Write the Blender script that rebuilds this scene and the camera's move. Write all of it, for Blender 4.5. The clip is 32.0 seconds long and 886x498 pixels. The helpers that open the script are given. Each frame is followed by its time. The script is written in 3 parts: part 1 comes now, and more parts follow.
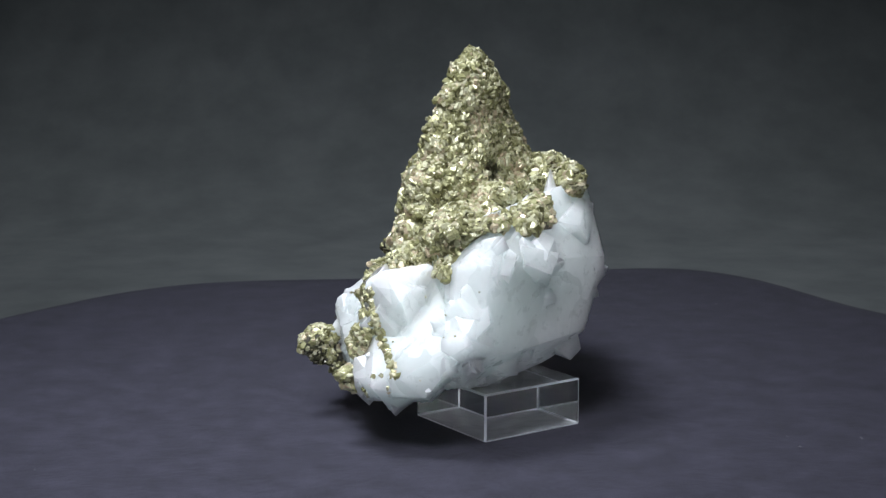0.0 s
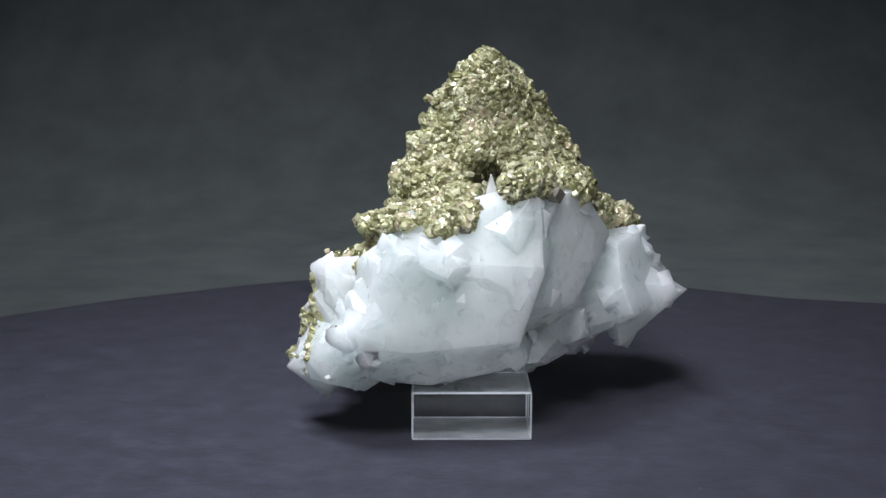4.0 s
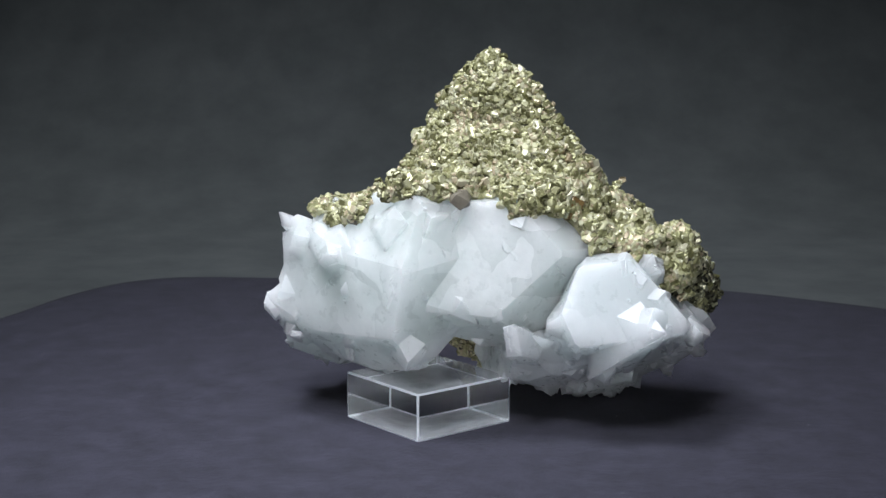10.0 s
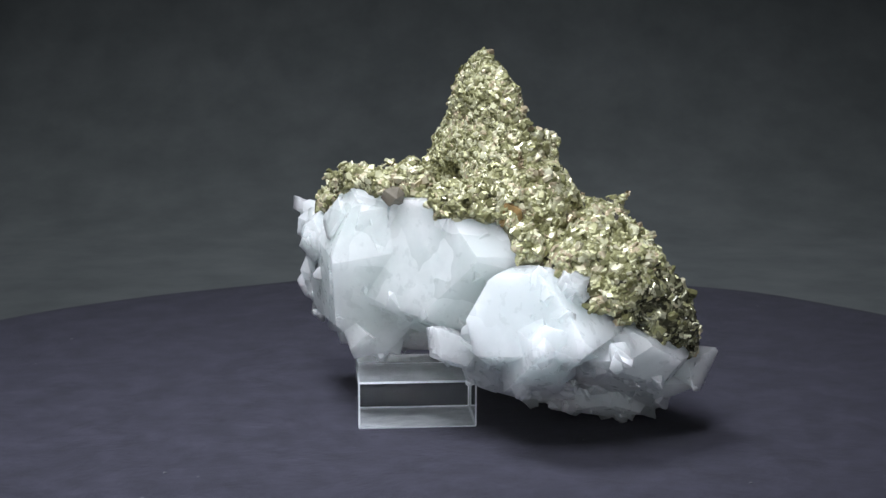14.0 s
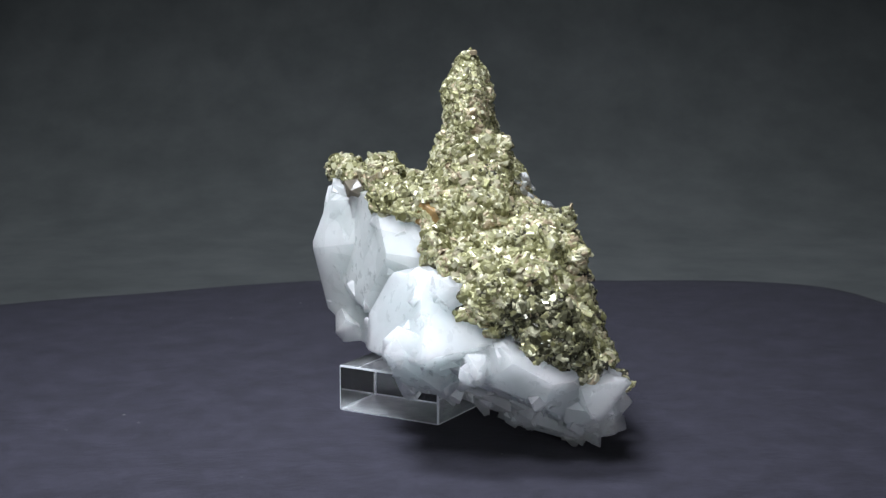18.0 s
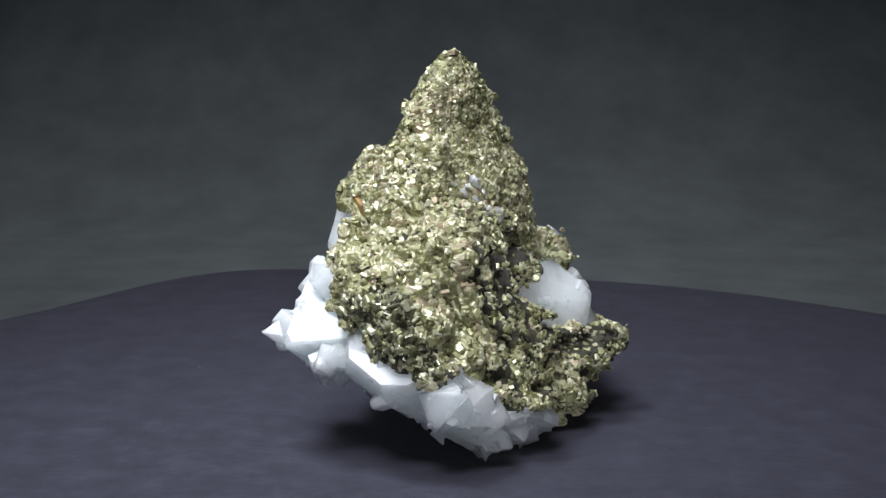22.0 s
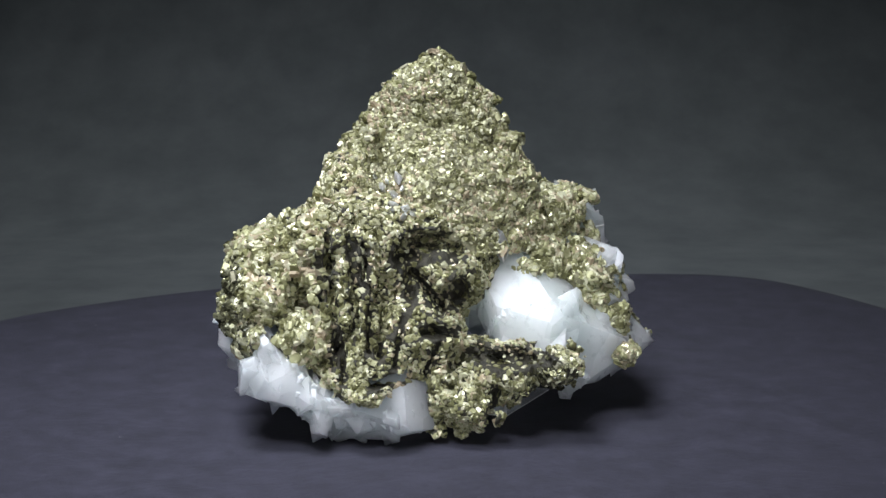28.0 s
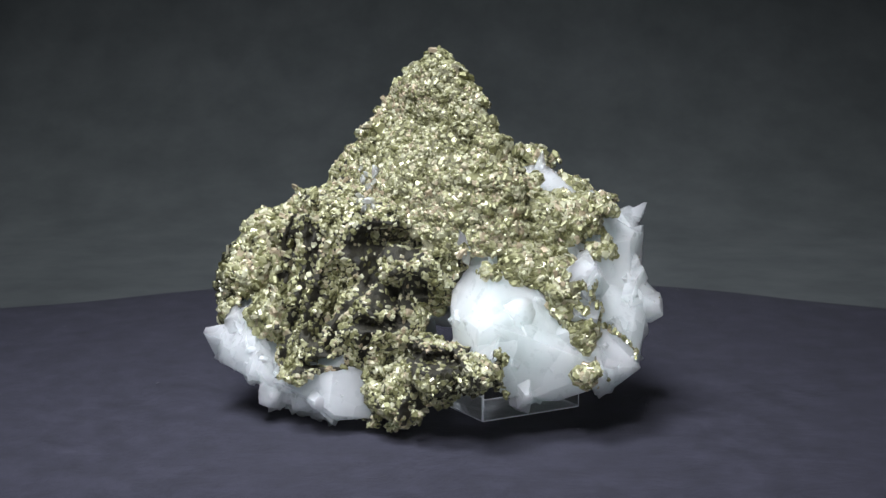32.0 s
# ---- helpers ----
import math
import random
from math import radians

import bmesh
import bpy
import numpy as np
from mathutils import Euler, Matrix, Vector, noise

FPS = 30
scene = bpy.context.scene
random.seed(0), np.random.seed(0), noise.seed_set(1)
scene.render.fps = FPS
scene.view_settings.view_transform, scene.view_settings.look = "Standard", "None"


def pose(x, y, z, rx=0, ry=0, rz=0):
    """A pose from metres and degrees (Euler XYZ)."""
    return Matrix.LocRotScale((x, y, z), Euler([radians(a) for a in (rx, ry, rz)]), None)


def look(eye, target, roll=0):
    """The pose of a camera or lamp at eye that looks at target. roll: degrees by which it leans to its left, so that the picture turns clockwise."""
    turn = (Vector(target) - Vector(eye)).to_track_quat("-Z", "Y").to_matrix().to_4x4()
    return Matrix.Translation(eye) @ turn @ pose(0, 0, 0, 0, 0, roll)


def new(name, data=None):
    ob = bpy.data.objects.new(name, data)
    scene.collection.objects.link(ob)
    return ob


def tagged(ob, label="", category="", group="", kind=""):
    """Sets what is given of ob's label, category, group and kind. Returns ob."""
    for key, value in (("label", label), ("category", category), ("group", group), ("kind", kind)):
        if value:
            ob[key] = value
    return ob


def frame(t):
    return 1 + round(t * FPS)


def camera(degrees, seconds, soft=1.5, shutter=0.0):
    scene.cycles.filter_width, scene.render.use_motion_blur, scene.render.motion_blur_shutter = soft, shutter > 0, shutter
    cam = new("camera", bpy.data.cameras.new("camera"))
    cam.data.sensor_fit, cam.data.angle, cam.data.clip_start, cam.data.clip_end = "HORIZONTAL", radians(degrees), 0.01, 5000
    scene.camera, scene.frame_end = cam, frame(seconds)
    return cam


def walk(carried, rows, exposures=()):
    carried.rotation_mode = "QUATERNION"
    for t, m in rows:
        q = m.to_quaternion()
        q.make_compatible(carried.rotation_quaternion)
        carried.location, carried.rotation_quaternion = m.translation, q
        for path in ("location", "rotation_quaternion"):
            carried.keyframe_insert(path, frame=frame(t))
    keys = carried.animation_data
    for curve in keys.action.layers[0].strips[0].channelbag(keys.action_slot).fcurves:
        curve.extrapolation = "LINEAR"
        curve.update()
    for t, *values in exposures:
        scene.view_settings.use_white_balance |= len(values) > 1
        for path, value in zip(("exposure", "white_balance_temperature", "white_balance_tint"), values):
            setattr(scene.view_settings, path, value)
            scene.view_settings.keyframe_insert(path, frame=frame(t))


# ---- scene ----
cam = camera(29.2, 32.0, soft=1.45)
EYE = Vector((0.0, -0.450, 0.1253))
AIM = EYE + Vector((-0.0122 * 0.98422, 0.98414, -0.17696))
walk(cam, [(0.0, look(EYE, AIM, 0.07)), (32.0, look(EYE, AIM, 0.07))],
     [(0.0, 0.0), (32.0, 0.0)])
SPIN = 8.5846          # degrees a second, clockwise from above

# ---------------------------------------------------------------- light
world = bpy.data.worlds.new("studio")
world.use_nodes = True
world.node_tree.nodes["Background"].inputs[0].default_value = (0.85, 0.93, 1.0, 1)
world.node_tree.nodes["Background"].inputs[1].default_value = 0.003
scene.world = world


def softbox(name, eye, target, sx, sy, watts, colour, spread):
    lamp = bpy.data.lights.new(name, "AREA")
    lamp.shape, lamp.size, lamp.size_y, lamp.energy, lamp.color = "RECTANGLE", sx, sy, watts, colour
    lamp.spread = radians(spread)
    ob = new(name, lamp)
    ob.matrix_world = look(eye, target)
    return ob


softbox("lamp_key", (-0.17, -0.12, 0.56), (-0.05, -0.05, 0.0), 0.18, 0.18, 0.50, (0.90, 0.97, 1.10), 60)
softbox("lamp_side", (-0.09, -0.42, 0.52), (0.0, -0.03, 0.03), 0.20, 0.16, 0.285, (0.92, 0.975, 1.08), 46)
softbox("lamp_front", (0.02, -0.86, 0.14), (0.0, 0.0, 0.03), 0.36, 0.14, 0.065, (0.92, 0.975, 1.08), 22)
softbox("lamp_back", (-0.05, 0.37, 0.72), (-0.05, 0.40, -0.03), 0.80, 0.12, 0.475, (0.895, 0.98, 1.08), 60)


# ---------------------------------------------------------------- materials
def material(name):
    m = bpy.data.materials.new(name)
    m.use_nodes = True
    nt = m.node_tree
    return m, nt, nt.nodes["Principled BSDF"]


def node(nt, kind, **inputs):
    n = nt.nodes.new(kind)
    for k, v in inputs.items():
        n.inputs[k.replace("_", " ")].default_value = v
    return n


def noise_tex(nt, scale, detail=4.0, rough=0.55):
    co = nt.nodes.new("ShaderNodeTexCoord")
    n = node(nt, "ShaderNodeTexNoise", Scale=scale, Detail=detail, Roughness=rough)
    nt.links.new(co.outputs["Object"], n.inputs["Vector"])
    return n


def ramp(nt, source, stops):
    r = nt.nodes.new("ShaderNodeValToRGB")
    while len(r.color_ramp.elements) < len(stops):
        r.color_ramp.elements.new(0.5)
    for e, (p, c) in zip(r.color_ramp.elements, stops):
        e.position, e.color = p, (*c, 1)
    nt.links.new(source, r.inputs["Fac"])
    return r.outputs["Color"]


def relief(nt, bsdf, source, strength, distance):
    b = node(nt, "ShaderNodeBump", Strength=strength, Distance=distance)
    nt.links.new(source, b.inputs["Height"])
    nt.links.new(b.outputs["Normal"], bsdf.inputs["Normal"])


def calcite(name, clear, milky, cells, deep=0.032):
    """Milky stone with clearer plates, whose borders are those of broken cleavage blocks."""
    m, nt, b = material(name)
    co = nt.nodes.new("ShaderNodeTexCoord")
    warp = noise_tex(nt, 40, 3)
    mix = nt.nodes.new("ShaderNodeMixRGB")
    mix.blend_type, mix.inputs["Fac"].default_value = "LINEAR_LIGHT", 0.012
    nt.links.new(co.outputs["Object"], mix.inputs["Color1"])
    nt.links.new(warp.outputs["Color"], mix.inputs["Color2"])
    v = node(nt, "ShaderNodeTexVoronoi", Scale=cells)
    nt.links.new(mix.outputs["Color"], v.inputs["Vector"])
    grey = nt.nodes.new("ShaderNodeRGBToBW")
    nt.links.new(v.outputs["Color"], grey.inputs["Color"])
    n = noise_tex(nt, 48, 5)
    add = nt.nodes.new("ShaderNodeMath")
    add.operation = "ADD"
    half = nt.nodes.new("ShaderNodeMath")
    half.operation, half.inputs[1].default_value = "MULTIPLY", 0.3
    nt.links.new(grey.outputs["Val"], half.inputs[0])
    nt.links.new(half.outputs["Value"], add.inputs[0])
    nt.links.new(n.outputs["Fac"], add.inputs[1])
    nt.links.new(ramp(nt, add.outputs["Value"], [(0.52, clear), (0.76, milky)]), b.inputs["Base Color"])
    fine = noise_tex(nt, 300, 6, 0.6)
    nt.links.new(ramp(nt, fine.outputs["Fac"], [(0.4, (0.27,) * 3), (0.68, (0.50,) * 3)]), b.inputs["Roughness"])
    relief(nt, b, fine.outputs["Fac"], 0.20, 0.0007)
    b.inputs["Subsurface Weight"].default_value = 1.0
    b.inputs["Subsurface Radius"].default_value = (1.0, 1.08, 1.08)
    b.inputs["Subsurface Scale"].default_value = deep
    b.inputs["IOR"].default_value = 1.58
    return m


def gilt(name, tones, rough, metal, random_out):
    m, nt, b = material(name)
    src = nt.nodes.new("ShaderNodeNewGeometry" if random_out == "Random Per Island" else "ShaderNodeObjectInfo")
    patch = noise_tex(nt, 110, 3) if random_out == "Random Per Island" else node(nt, "ShaderNodeValue")
    if random_out != "Random Per Island":
        patch.outputs[0].default_value = 0.55
    zone = nt.nodes.new("ShaderNodeMath")
    zone.operation, zone.inputs[1].default_value, zone.inputs[2].default_value = "MULTIPLY_ADD", 1.6, -0.8
    nt.links.new(patch.outputs[0], zone.inputs[0])
    mixed = nt.nodes.new("ShaderNodeMath")
    mixed.operation, mixed.use_clamp = "ADD", True
    nt.links.new(src.outputs[random_out], mixed.inputs[0])
    nt.links.new(zone.outputs[0], mixed.inputs[1])
    nt.links.new(ramp(nt, mixed.outputs[0], tones), b.inputs["Base Color"])
    fine = noise_tex(nt, 900, 3)
    gloss = nt.nodes.new("ShaderNodeMath")
    gloss.operation = "PINGPONG"
    gloss.inputs[1].default_value = 0.09
    nt.links.new(src.outputs[random_out], gloss.inputs[0])
    nt.links.new(ramp(nt, gloss.outputs[0], [(0.0, (rough[0],) * 3), (0.09, (rough[1],) * 3)]), b.inputs["Roughness"])
    relief(nt, b, fine.outputs["Fac"], 0.15, 0.0003)
    b.inputs["Metallic"].default_value = metal
    return m


TONES = [(0.0, (0.112, 0.105, 0.043)), (0.22, (0.220, 0.213, 0.094)), (0.5, (0.365, 0.350, 0.186)), (0.8, (0.56, 0.54, 0.37)), (1.0, (0.41, 0.33, 0.215))]
MAT_CALCITE = calcite("milky_calcite", (0.535, 0.58, 0.55), (0.71, 0.75, 0.72), 80)
MAT_SNOW = calcite("snowy_calcite", (0.52, 0.56, 0.55), (0.65, 0.69, 0.68), 90)
MAT_POINTS = calcite("white_calcite_points", (0.57, 0.615, 0.595), (0.72, 0.765, 0.745), 200, 0.006)
MAT_SCALES = gilt("pyrite_flakes", TONES, (0.27, 0.62), 0.36, "Random Per Island")
MAT_CRYSTAL = gilt("pyrite_crystal_faces", TONES, (0.22, 0.45), 0.5, "Random")


def pyrite_ground(name, low, high):
    m, nt, b = material(name)
    n = noise_tex(nt, 500, 6, 0.7)
    nt.links.new(ramp(nt, n.outputs["Fac"], [(0.3, low), (0.7, high)]), b.inputs["Base Color"])
    b.inputs["Roughness"].default_value = 0.7
    relief(nt, b, n.outputs["Fac"], 0.8, 0.001)
    return m


def acrylic():
    m, nt, b = material("clear_acrylic")
    b.inputs["Base Color"].default_value = (0.97, 0.98, 0.98, 1)
    b.inputs["Transmission Weight"].default_value = 1.0
    b.inputs["IOR"].default_value = 1.49
    n = noise_tex(nt, 300, 4)
    nt.links.new(ramp(nt, n.outputs["Fac"], [(0.4, (0.01,) * 3), (0.75, (0.06,) * 3)]), b.inputs["Roughness"])
    return m


def frosted():
    m, nt, b = material("frosted_acrylic_edge")
    b.inputs["Base Color"].default_value = (0.78, 0.80, 0.82, 1)
    b.inputs["Transmission Weight"].default_value = 0.5
    b.inputs["IOR"].default_value = 1.49
    n = noise_tex(nt, 900, 3)
    nt.links.new(ramp(nt, n.outputs["Fac"], [(0.3, (0.35,) * 3), (0.7, (0.6,) * 3)]), b.inputs["Roughness"])
    return m


def scuffed():
    m, nt, b = material("scuffed_acrylic_base")
    n = noise_tex(nt, 160, 5, 0.65)
    nt.links.new(ramp(nt, n.outputs["Fac"], [(0.3, (0.24, 0.25, 0.255)), (0.7, (0.50, 0.51, 0.515))]), b.inputs["Base Color"])
    b.inputs["Transmission Weight"].default_value = 0.35
    b.inputs["IOR"].default_value = 1.49
    b.inputs["Roughness"].default_value = 0.45
    return m


def felt():
    m, nt, b = material("black_felt")
    big = noise_tex(nt, 90, 9, 0.8)
    nt.links.new(ramp(nt, big.outputs["Fac"], [(0.34, (0.0095, 0.0086, 0.0160)), (0.5, (0.0180, 0.0164, 0.0285)), (0.66, (0.030, 0.0275, 0.044))]), b.inputs["Base Color"])
    fuzz = noise_tex(nt, 700, 5, 0.7)
    b.inputs["Roughness"].default_value = 0.9
    b.inputs["Sheen Weight"].default_value = 0.04
    b.inputs["Sheen Roughness"].default_value = 0.5
    relief(nt, b, fuzz.outputs["Fac"], 0.5, 0.0006)
    return m


def matte(name, low, high, scale, rough=0.9):
    m, nt, b = material(name)
    n = noise_tex(nt, scale, 6, 0.6)
    nt.links.new(ramp(nt, n.outputs["Fac"], [(0.3, low), (0.7, high)]), b.inputs["Base Color"])
    b.inputs["Roughness"].default_value = rough
    return m



def smoky(name, colour):
    m, nt, b = material(name)
    n = noise_tex(nt, 260, 4)
    nt.links.new(ramp(nt, n.outputs["Fac"], [(0.35, [0.6 * c for c in colour]), (0.65, colour)]), b.inputs["Base Color"])
    b.inputs["Roughness"].default_value = 0.16
    b.inputs["Transmission Weight"].default_value = 0.25
    b.inputs["IOR"].default_value = 1.6
    return m


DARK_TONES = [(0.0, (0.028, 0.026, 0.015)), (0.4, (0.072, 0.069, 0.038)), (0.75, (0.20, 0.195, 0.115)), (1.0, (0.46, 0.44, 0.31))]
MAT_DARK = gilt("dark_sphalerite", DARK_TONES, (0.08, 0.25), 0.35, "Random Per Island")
MAT_SMOKY = smoky("smoky_brown_crystal", (0.24, 0.21, 0.16))
MAT_AMBER = smoky("amber_brown_crystal", (0.46, 0.29, 0.12))
MAT_GROUND = pyrite_ground("pyrite_ground", (0.06, 0.054, 0.026), (0.24, 0.222, 0.12))
# crust ground, near-black so the bare hollows carry their shade in colour
MAT_SHADE_GROUND = pyrite_ground("hollow_shade_ground", (0.008, 0.007, 0.004), (0.050, 0.043, 0.024))
MAT_ACRYLIC = acrylic()
MAT_FROST = frosted()
MAT_SCUFF = scuffed()
MAT_FELT = felt()
MAT_PAPER = matte("grey_backdrop_paper", (0.094, 0.101, 0.100), (0.138, 0.146, 0.143), 30)
MAT_WALL = matte("dim_room_paint", (0.10, 0.10, 0.10), (0.13, 0.13, 0.13), 3)
MAT_LINT = matte("pale_lint", (0.08, 0.08, 0.09), (0.16, 0.16, 0.17), 300)
MAT_TABLE = matte("dark_table_top", (0.05, 0.045, 0.04), (0.08, 0.07, 0.06), 12, 0.6)


# ---------------------------------------------------------------- mesh helpers
def mesh_of(name, verts, faces, smooth=False, crease=0):
    me = bpy.data.meshes.new(name)
    me.from_pydata(verts, [], faces)
    me.update()
    if smooth:
        me.polygons.foreach_set("use_smooth", [True] * len(me.polygons))
    if crease:
        me.set_sharp_from_angle(angle=radians(crease))
    return me


def link(name, me, mat, parent=None, label=""):
    me.materials.clear()
    me.materials.append(mat)
    ob = new(name, me)
    ob.parent = parent
    return tagged(ob, label) if label else ob


def part(name, bm, mat, parent, label=""):
    me = bpy.data.meshes.new(name)
    bm.to_mesh(me)
    bm.free()
    return link(name, me, mat, parent, label)


def block(sx, sy, sz, bevel=0.0, segments=2):
    bm = bmesh.new()
    bmesh.ops.create_cube(bm, size=1)
    for v in bm.verts:
        v.co = Vector((v.co.x * sx, v.co.y * sy, v.co.z * sz))
    if bevel:
        bmesh.ops.bevel(bm, geom=bm.edges[:], offset=bevel, segments=segments, affect="EDGES", profile=0.5)
    return bm


def surface_net(f, origin, h, normals=None):
    """A mesh of quads on the zero level of the grid f; with normals its edges stay sharp."""
    inside = f < 0
    nx, ny, nz = f.shape
    corner = {(a, b, c): (slice(a, nx - 1 + a), slice(b, ny - 1 + b), slice(c, nz - 1 + c))
              for a in (0, 1) for b in (0, 1) for c in (0, 1)}
    count = sum(inside[s].astype(np.int8) for s in corner.values())
    active = (count > 0) & (count < 8)
    idx = np.full(active.shape, -1, np.int64)
    cell = np.argwhere(active)
    idx[active] = np.arange(len(cell))
    pos, hits = np.zeros((len(cell), 3)), np.zeros(len(cell))
    cuts = []
    for k in corner:
        for axis in range(3):
            if k[axis]:
                continue
            k2 = tuple(1 if i == axis else v for i, v in enumerate(k))
            fa, fb = f[corner[k]][active], f[corner[k2]][active]
            cut = (fa < 0) != (fb < 0)
            t = np.where(cut, fa / np.where(cut, fa - fb, 1), 0)
            p = np.tile(np.array(k, float), (len(cell), 1))
            p[:, axis] += t
            pos[cut] += p[cut]
            hits[cut] += 1
            if normals is not None:
                near = np.where((np.abs(fa) < np.abs(fb))[:, None], normals[corner[k]][active], normals[corner[k2]][active])
                cuts.append((cut, p, near))
    mid = pos / hits[:, None]
    if normals is not None:
        ata, atb = np.tile(np.eye(3) * 0.06, (len(cell), 1, 1)), np.zeros((len(cell), 3))
        for cut, p, n in cuts:
            n, m = n[cut].astype(float), mid[cut]
            ata[cut] += n[:, :, None] * n[:, None, :]
            atb[cut] += n * ((p[cut] - m) * n).sum(1)[:, None]
        mid = mid + np.clip(np.linalg.solve(ata, atb[..., None])[..., 0], -0.8, 0.8)
    verts = (cell + mid) * h + origin
    faces = []
    for axis in range(3):
        a, b = [i for i in range(3) if i != axis]
        lo = [slice(None)] * 3
        hi = [slice(None)] * 3
        lo[axis], hi[axis] = slice(0, -1), slice(1, None)
        flip = inside[tuple(lo)] != inside[tuple(hi)]
        e = np.argwhere(flip)
        e = e[(e[:, a] > 0) & (e[:, b] > 0) & (e[:, a] < f.shape[a] - 1) & (e[:, b] < f.shape[b] - 1)]
        out = inside[tuple(lo)][tuple(e.T)]
        quad = []
        for da, db in ((-1, -1), (0, -1), (0, 0), (-1, 0)):
            c = e.copy()
            c[:, a] += da
            c[:, b] += db
            quad.append(idx[tuple(c.T)])
        q = np.stack(quad, 1)
        turn = out if axis != 1 else ~out
        q[~turn] = q[~turn][:, ::-1]
        faces.append(q)
    return verts, np.concatenate(faces)


class Field:
    """A signed distance grid in millimetres, to which solids are added."""

    def __init__(self, lo, hi, h, sharp=False):
        self.lo, self.h = np.array(lo, float), h
        self.axes = [np.arange(lo[i], hi[i] + h, h) for i in range(3)]
        self.f = np.full([len(a) for a in self.axes], 9.0)
        self.n = np.zeros((*self.f.shape, 3), np.float32) if sharp else None

    def window(self, c, r):
        s, grids = [], []
        for i in range(3):
            a = int(np.clip((c[i] - r[i] - self.lo[i]) // self.h - 2, 0, len(self.axes[i])))
            b = int(np.clip((c[i] + r[i] - self.lo[i]) // self.h + 4, 0, len(self.axes[i])))
            s.append(slice(a, b))
            grids.append(self.axes[i][a:b])
        return tuple(s), np.meshgrid(*grids, indexing="ij")

    def join(self, s, d, soft, facing=None):
        old = self.f[s]
        if self.n is not None:
            won = d < old
            self.n[s][won] = facing[won]
        if soft:
            k = np.clip(0.5 + 0.5 * (old - d) / soft, 0, 1)
            self.f[s] = old * (1 - k) + d * k - soft * k * (1 - k)
        else:
            self.f[s] = np.minimum(old, d)

    def rock(self, c, r, rz=0, planes=22, seed=0, jitter=0.22, soft=0.0):
        """A convex stone with flat faces, within an ellipsoid of half-axes r turned by rz."""
        rnd = np.random.RandomState(seed)
        R = max(r) * 1.1
        s, (X, Y, Z) = self.window(c, (R, R, R))
        ca, sa = math.cos(radians(rz)), math.sin(radians(rz))
        x, y, z = X - c[0], Y - c[1], Z - c[2]
        x, y = ca * x + sa * y, -sa * x + ca * y
        d = np.full(x.shape, -99.0)
        facing = None if self.n is None else np.zeros((*x.shape, 3), np.float32)
        for i in range(planes):
            zz = 1 - 2 * (i + 0.5) / planes
            a = i * 2.39996 + rnd.uniform(-0.5, 0.5)
            q = math.sqrt(1 - zz * zz)
            n = np.array((q * math.cos(a), q * math.sin(a), zz)) + rnd.uniform(-0.2, 0.2, 3)
            n /= np.array(r) ** 0.8
            n /= np.linalg.norm(n)
            off = math.sqrt(sum((r[k] * n[k]) ** 2 for k in range(3))) * rnd.uniform(1 - jitter, 1.0)
            side = n[0] * x + n[1] * y + n[2] * z - off
            if facing is not None:
                facing[side > d] = (ca * n[0] - sa * n[1], sa * n[0] + ca * n[1], n[2])
            d = np.maximum(d, side)
        self.join(s, d, soft, facing)

    def crystal(self, c, seed, reach):
        """A convex block with a flat face at each distance of reach from c."""
        rnd = np.random.RandomState(seed)
        s, (X, Y, Z) = self.window(c, (min(max(reach) * 1.25, 48),) * 3)
        x, y, z = X - c[0], Y - c[1], Z - c[2]
        d, facing = np.full(x.shape, -99.0), np.zeros((*x.shape, 3), np.float32)
        for i, off in enumerate(reach):
            zz = 1 - 2 * (i + 0.5) / len(reach)
            a = i * 2.39996 + rnd.uniform(-0.5, 0.5)
            q = math.sqrt(1 - zz * zz)
            n = np.array((q * math.cos(a), q * math.sin(a), zz)) + rnd.uniform(-0.15, 0.15, 3)
            n /= np.linalg.norm(n)
            side = n[0] * x + n[1] * y + n[2] * z - off
            facing[side > d] = n
            d = np.maximum(d, side)
        self.join(s, d, 0.0, facing)

    def spike(self, tip, way, length, angle, sides=5):
        """A pointed crystal whose faces meet at tip, opening backwards by angle to its axis."""
        w = Vector(way).normalized()
        u = w.orthogonal().normalized()
        v = w.cross(u)
        s, (X, Y, Z) = self.window(Vector(tip) - w * length / 2, (length * (0.6 + math.tan(radians(angle))),) * 3)
        x, y, z = X - tip[0], Y - tip[1], Z - tip[2]
        d, facing = np.full(x.shape, -99.0), np.zeros((*x.shape, 3), np.float32)
        for i in range(sides + 1):
            a, t = i * 2 * math.pi / sides + 0.3 * (i % 2), radians(angle * (0.85 + 0.3 * (i * 0.618 % 1)))
            n = -w if i == sides else (u * math.cos(a) + v * math.sin(a)) * math.cos(t) + w * math.sin(t)
            side = n[0] * x + n[1] * y + n[2] * z - (length if i == sides else 0)
            facing[side > d] = n
            d = np.maximum(d, side)
        self.join(s, d, 0.0, facing)

    def egg(self, c, r, rz=0, soft=2.5, power=2.0):
        R = max(r)
        s, (X, Y, Z) = self.window(c, (R + 2, R + 2, R + 2))
        ca, sa = math.cos(radians(rz)), math.sin(radians(rz))
        x, y, z = X - c[0], Y - c[1], Z - c[2]
        x, y = ca * x + sa * y, -sa * x + ca * y
        q = (np.abs(x / r[0]) ** power + np.abs(y / r[1]) ** power + np.abs(z / r[2]) ** power) ** (1 / power)
        self.join(s, (q - 1) * min(r), soft)

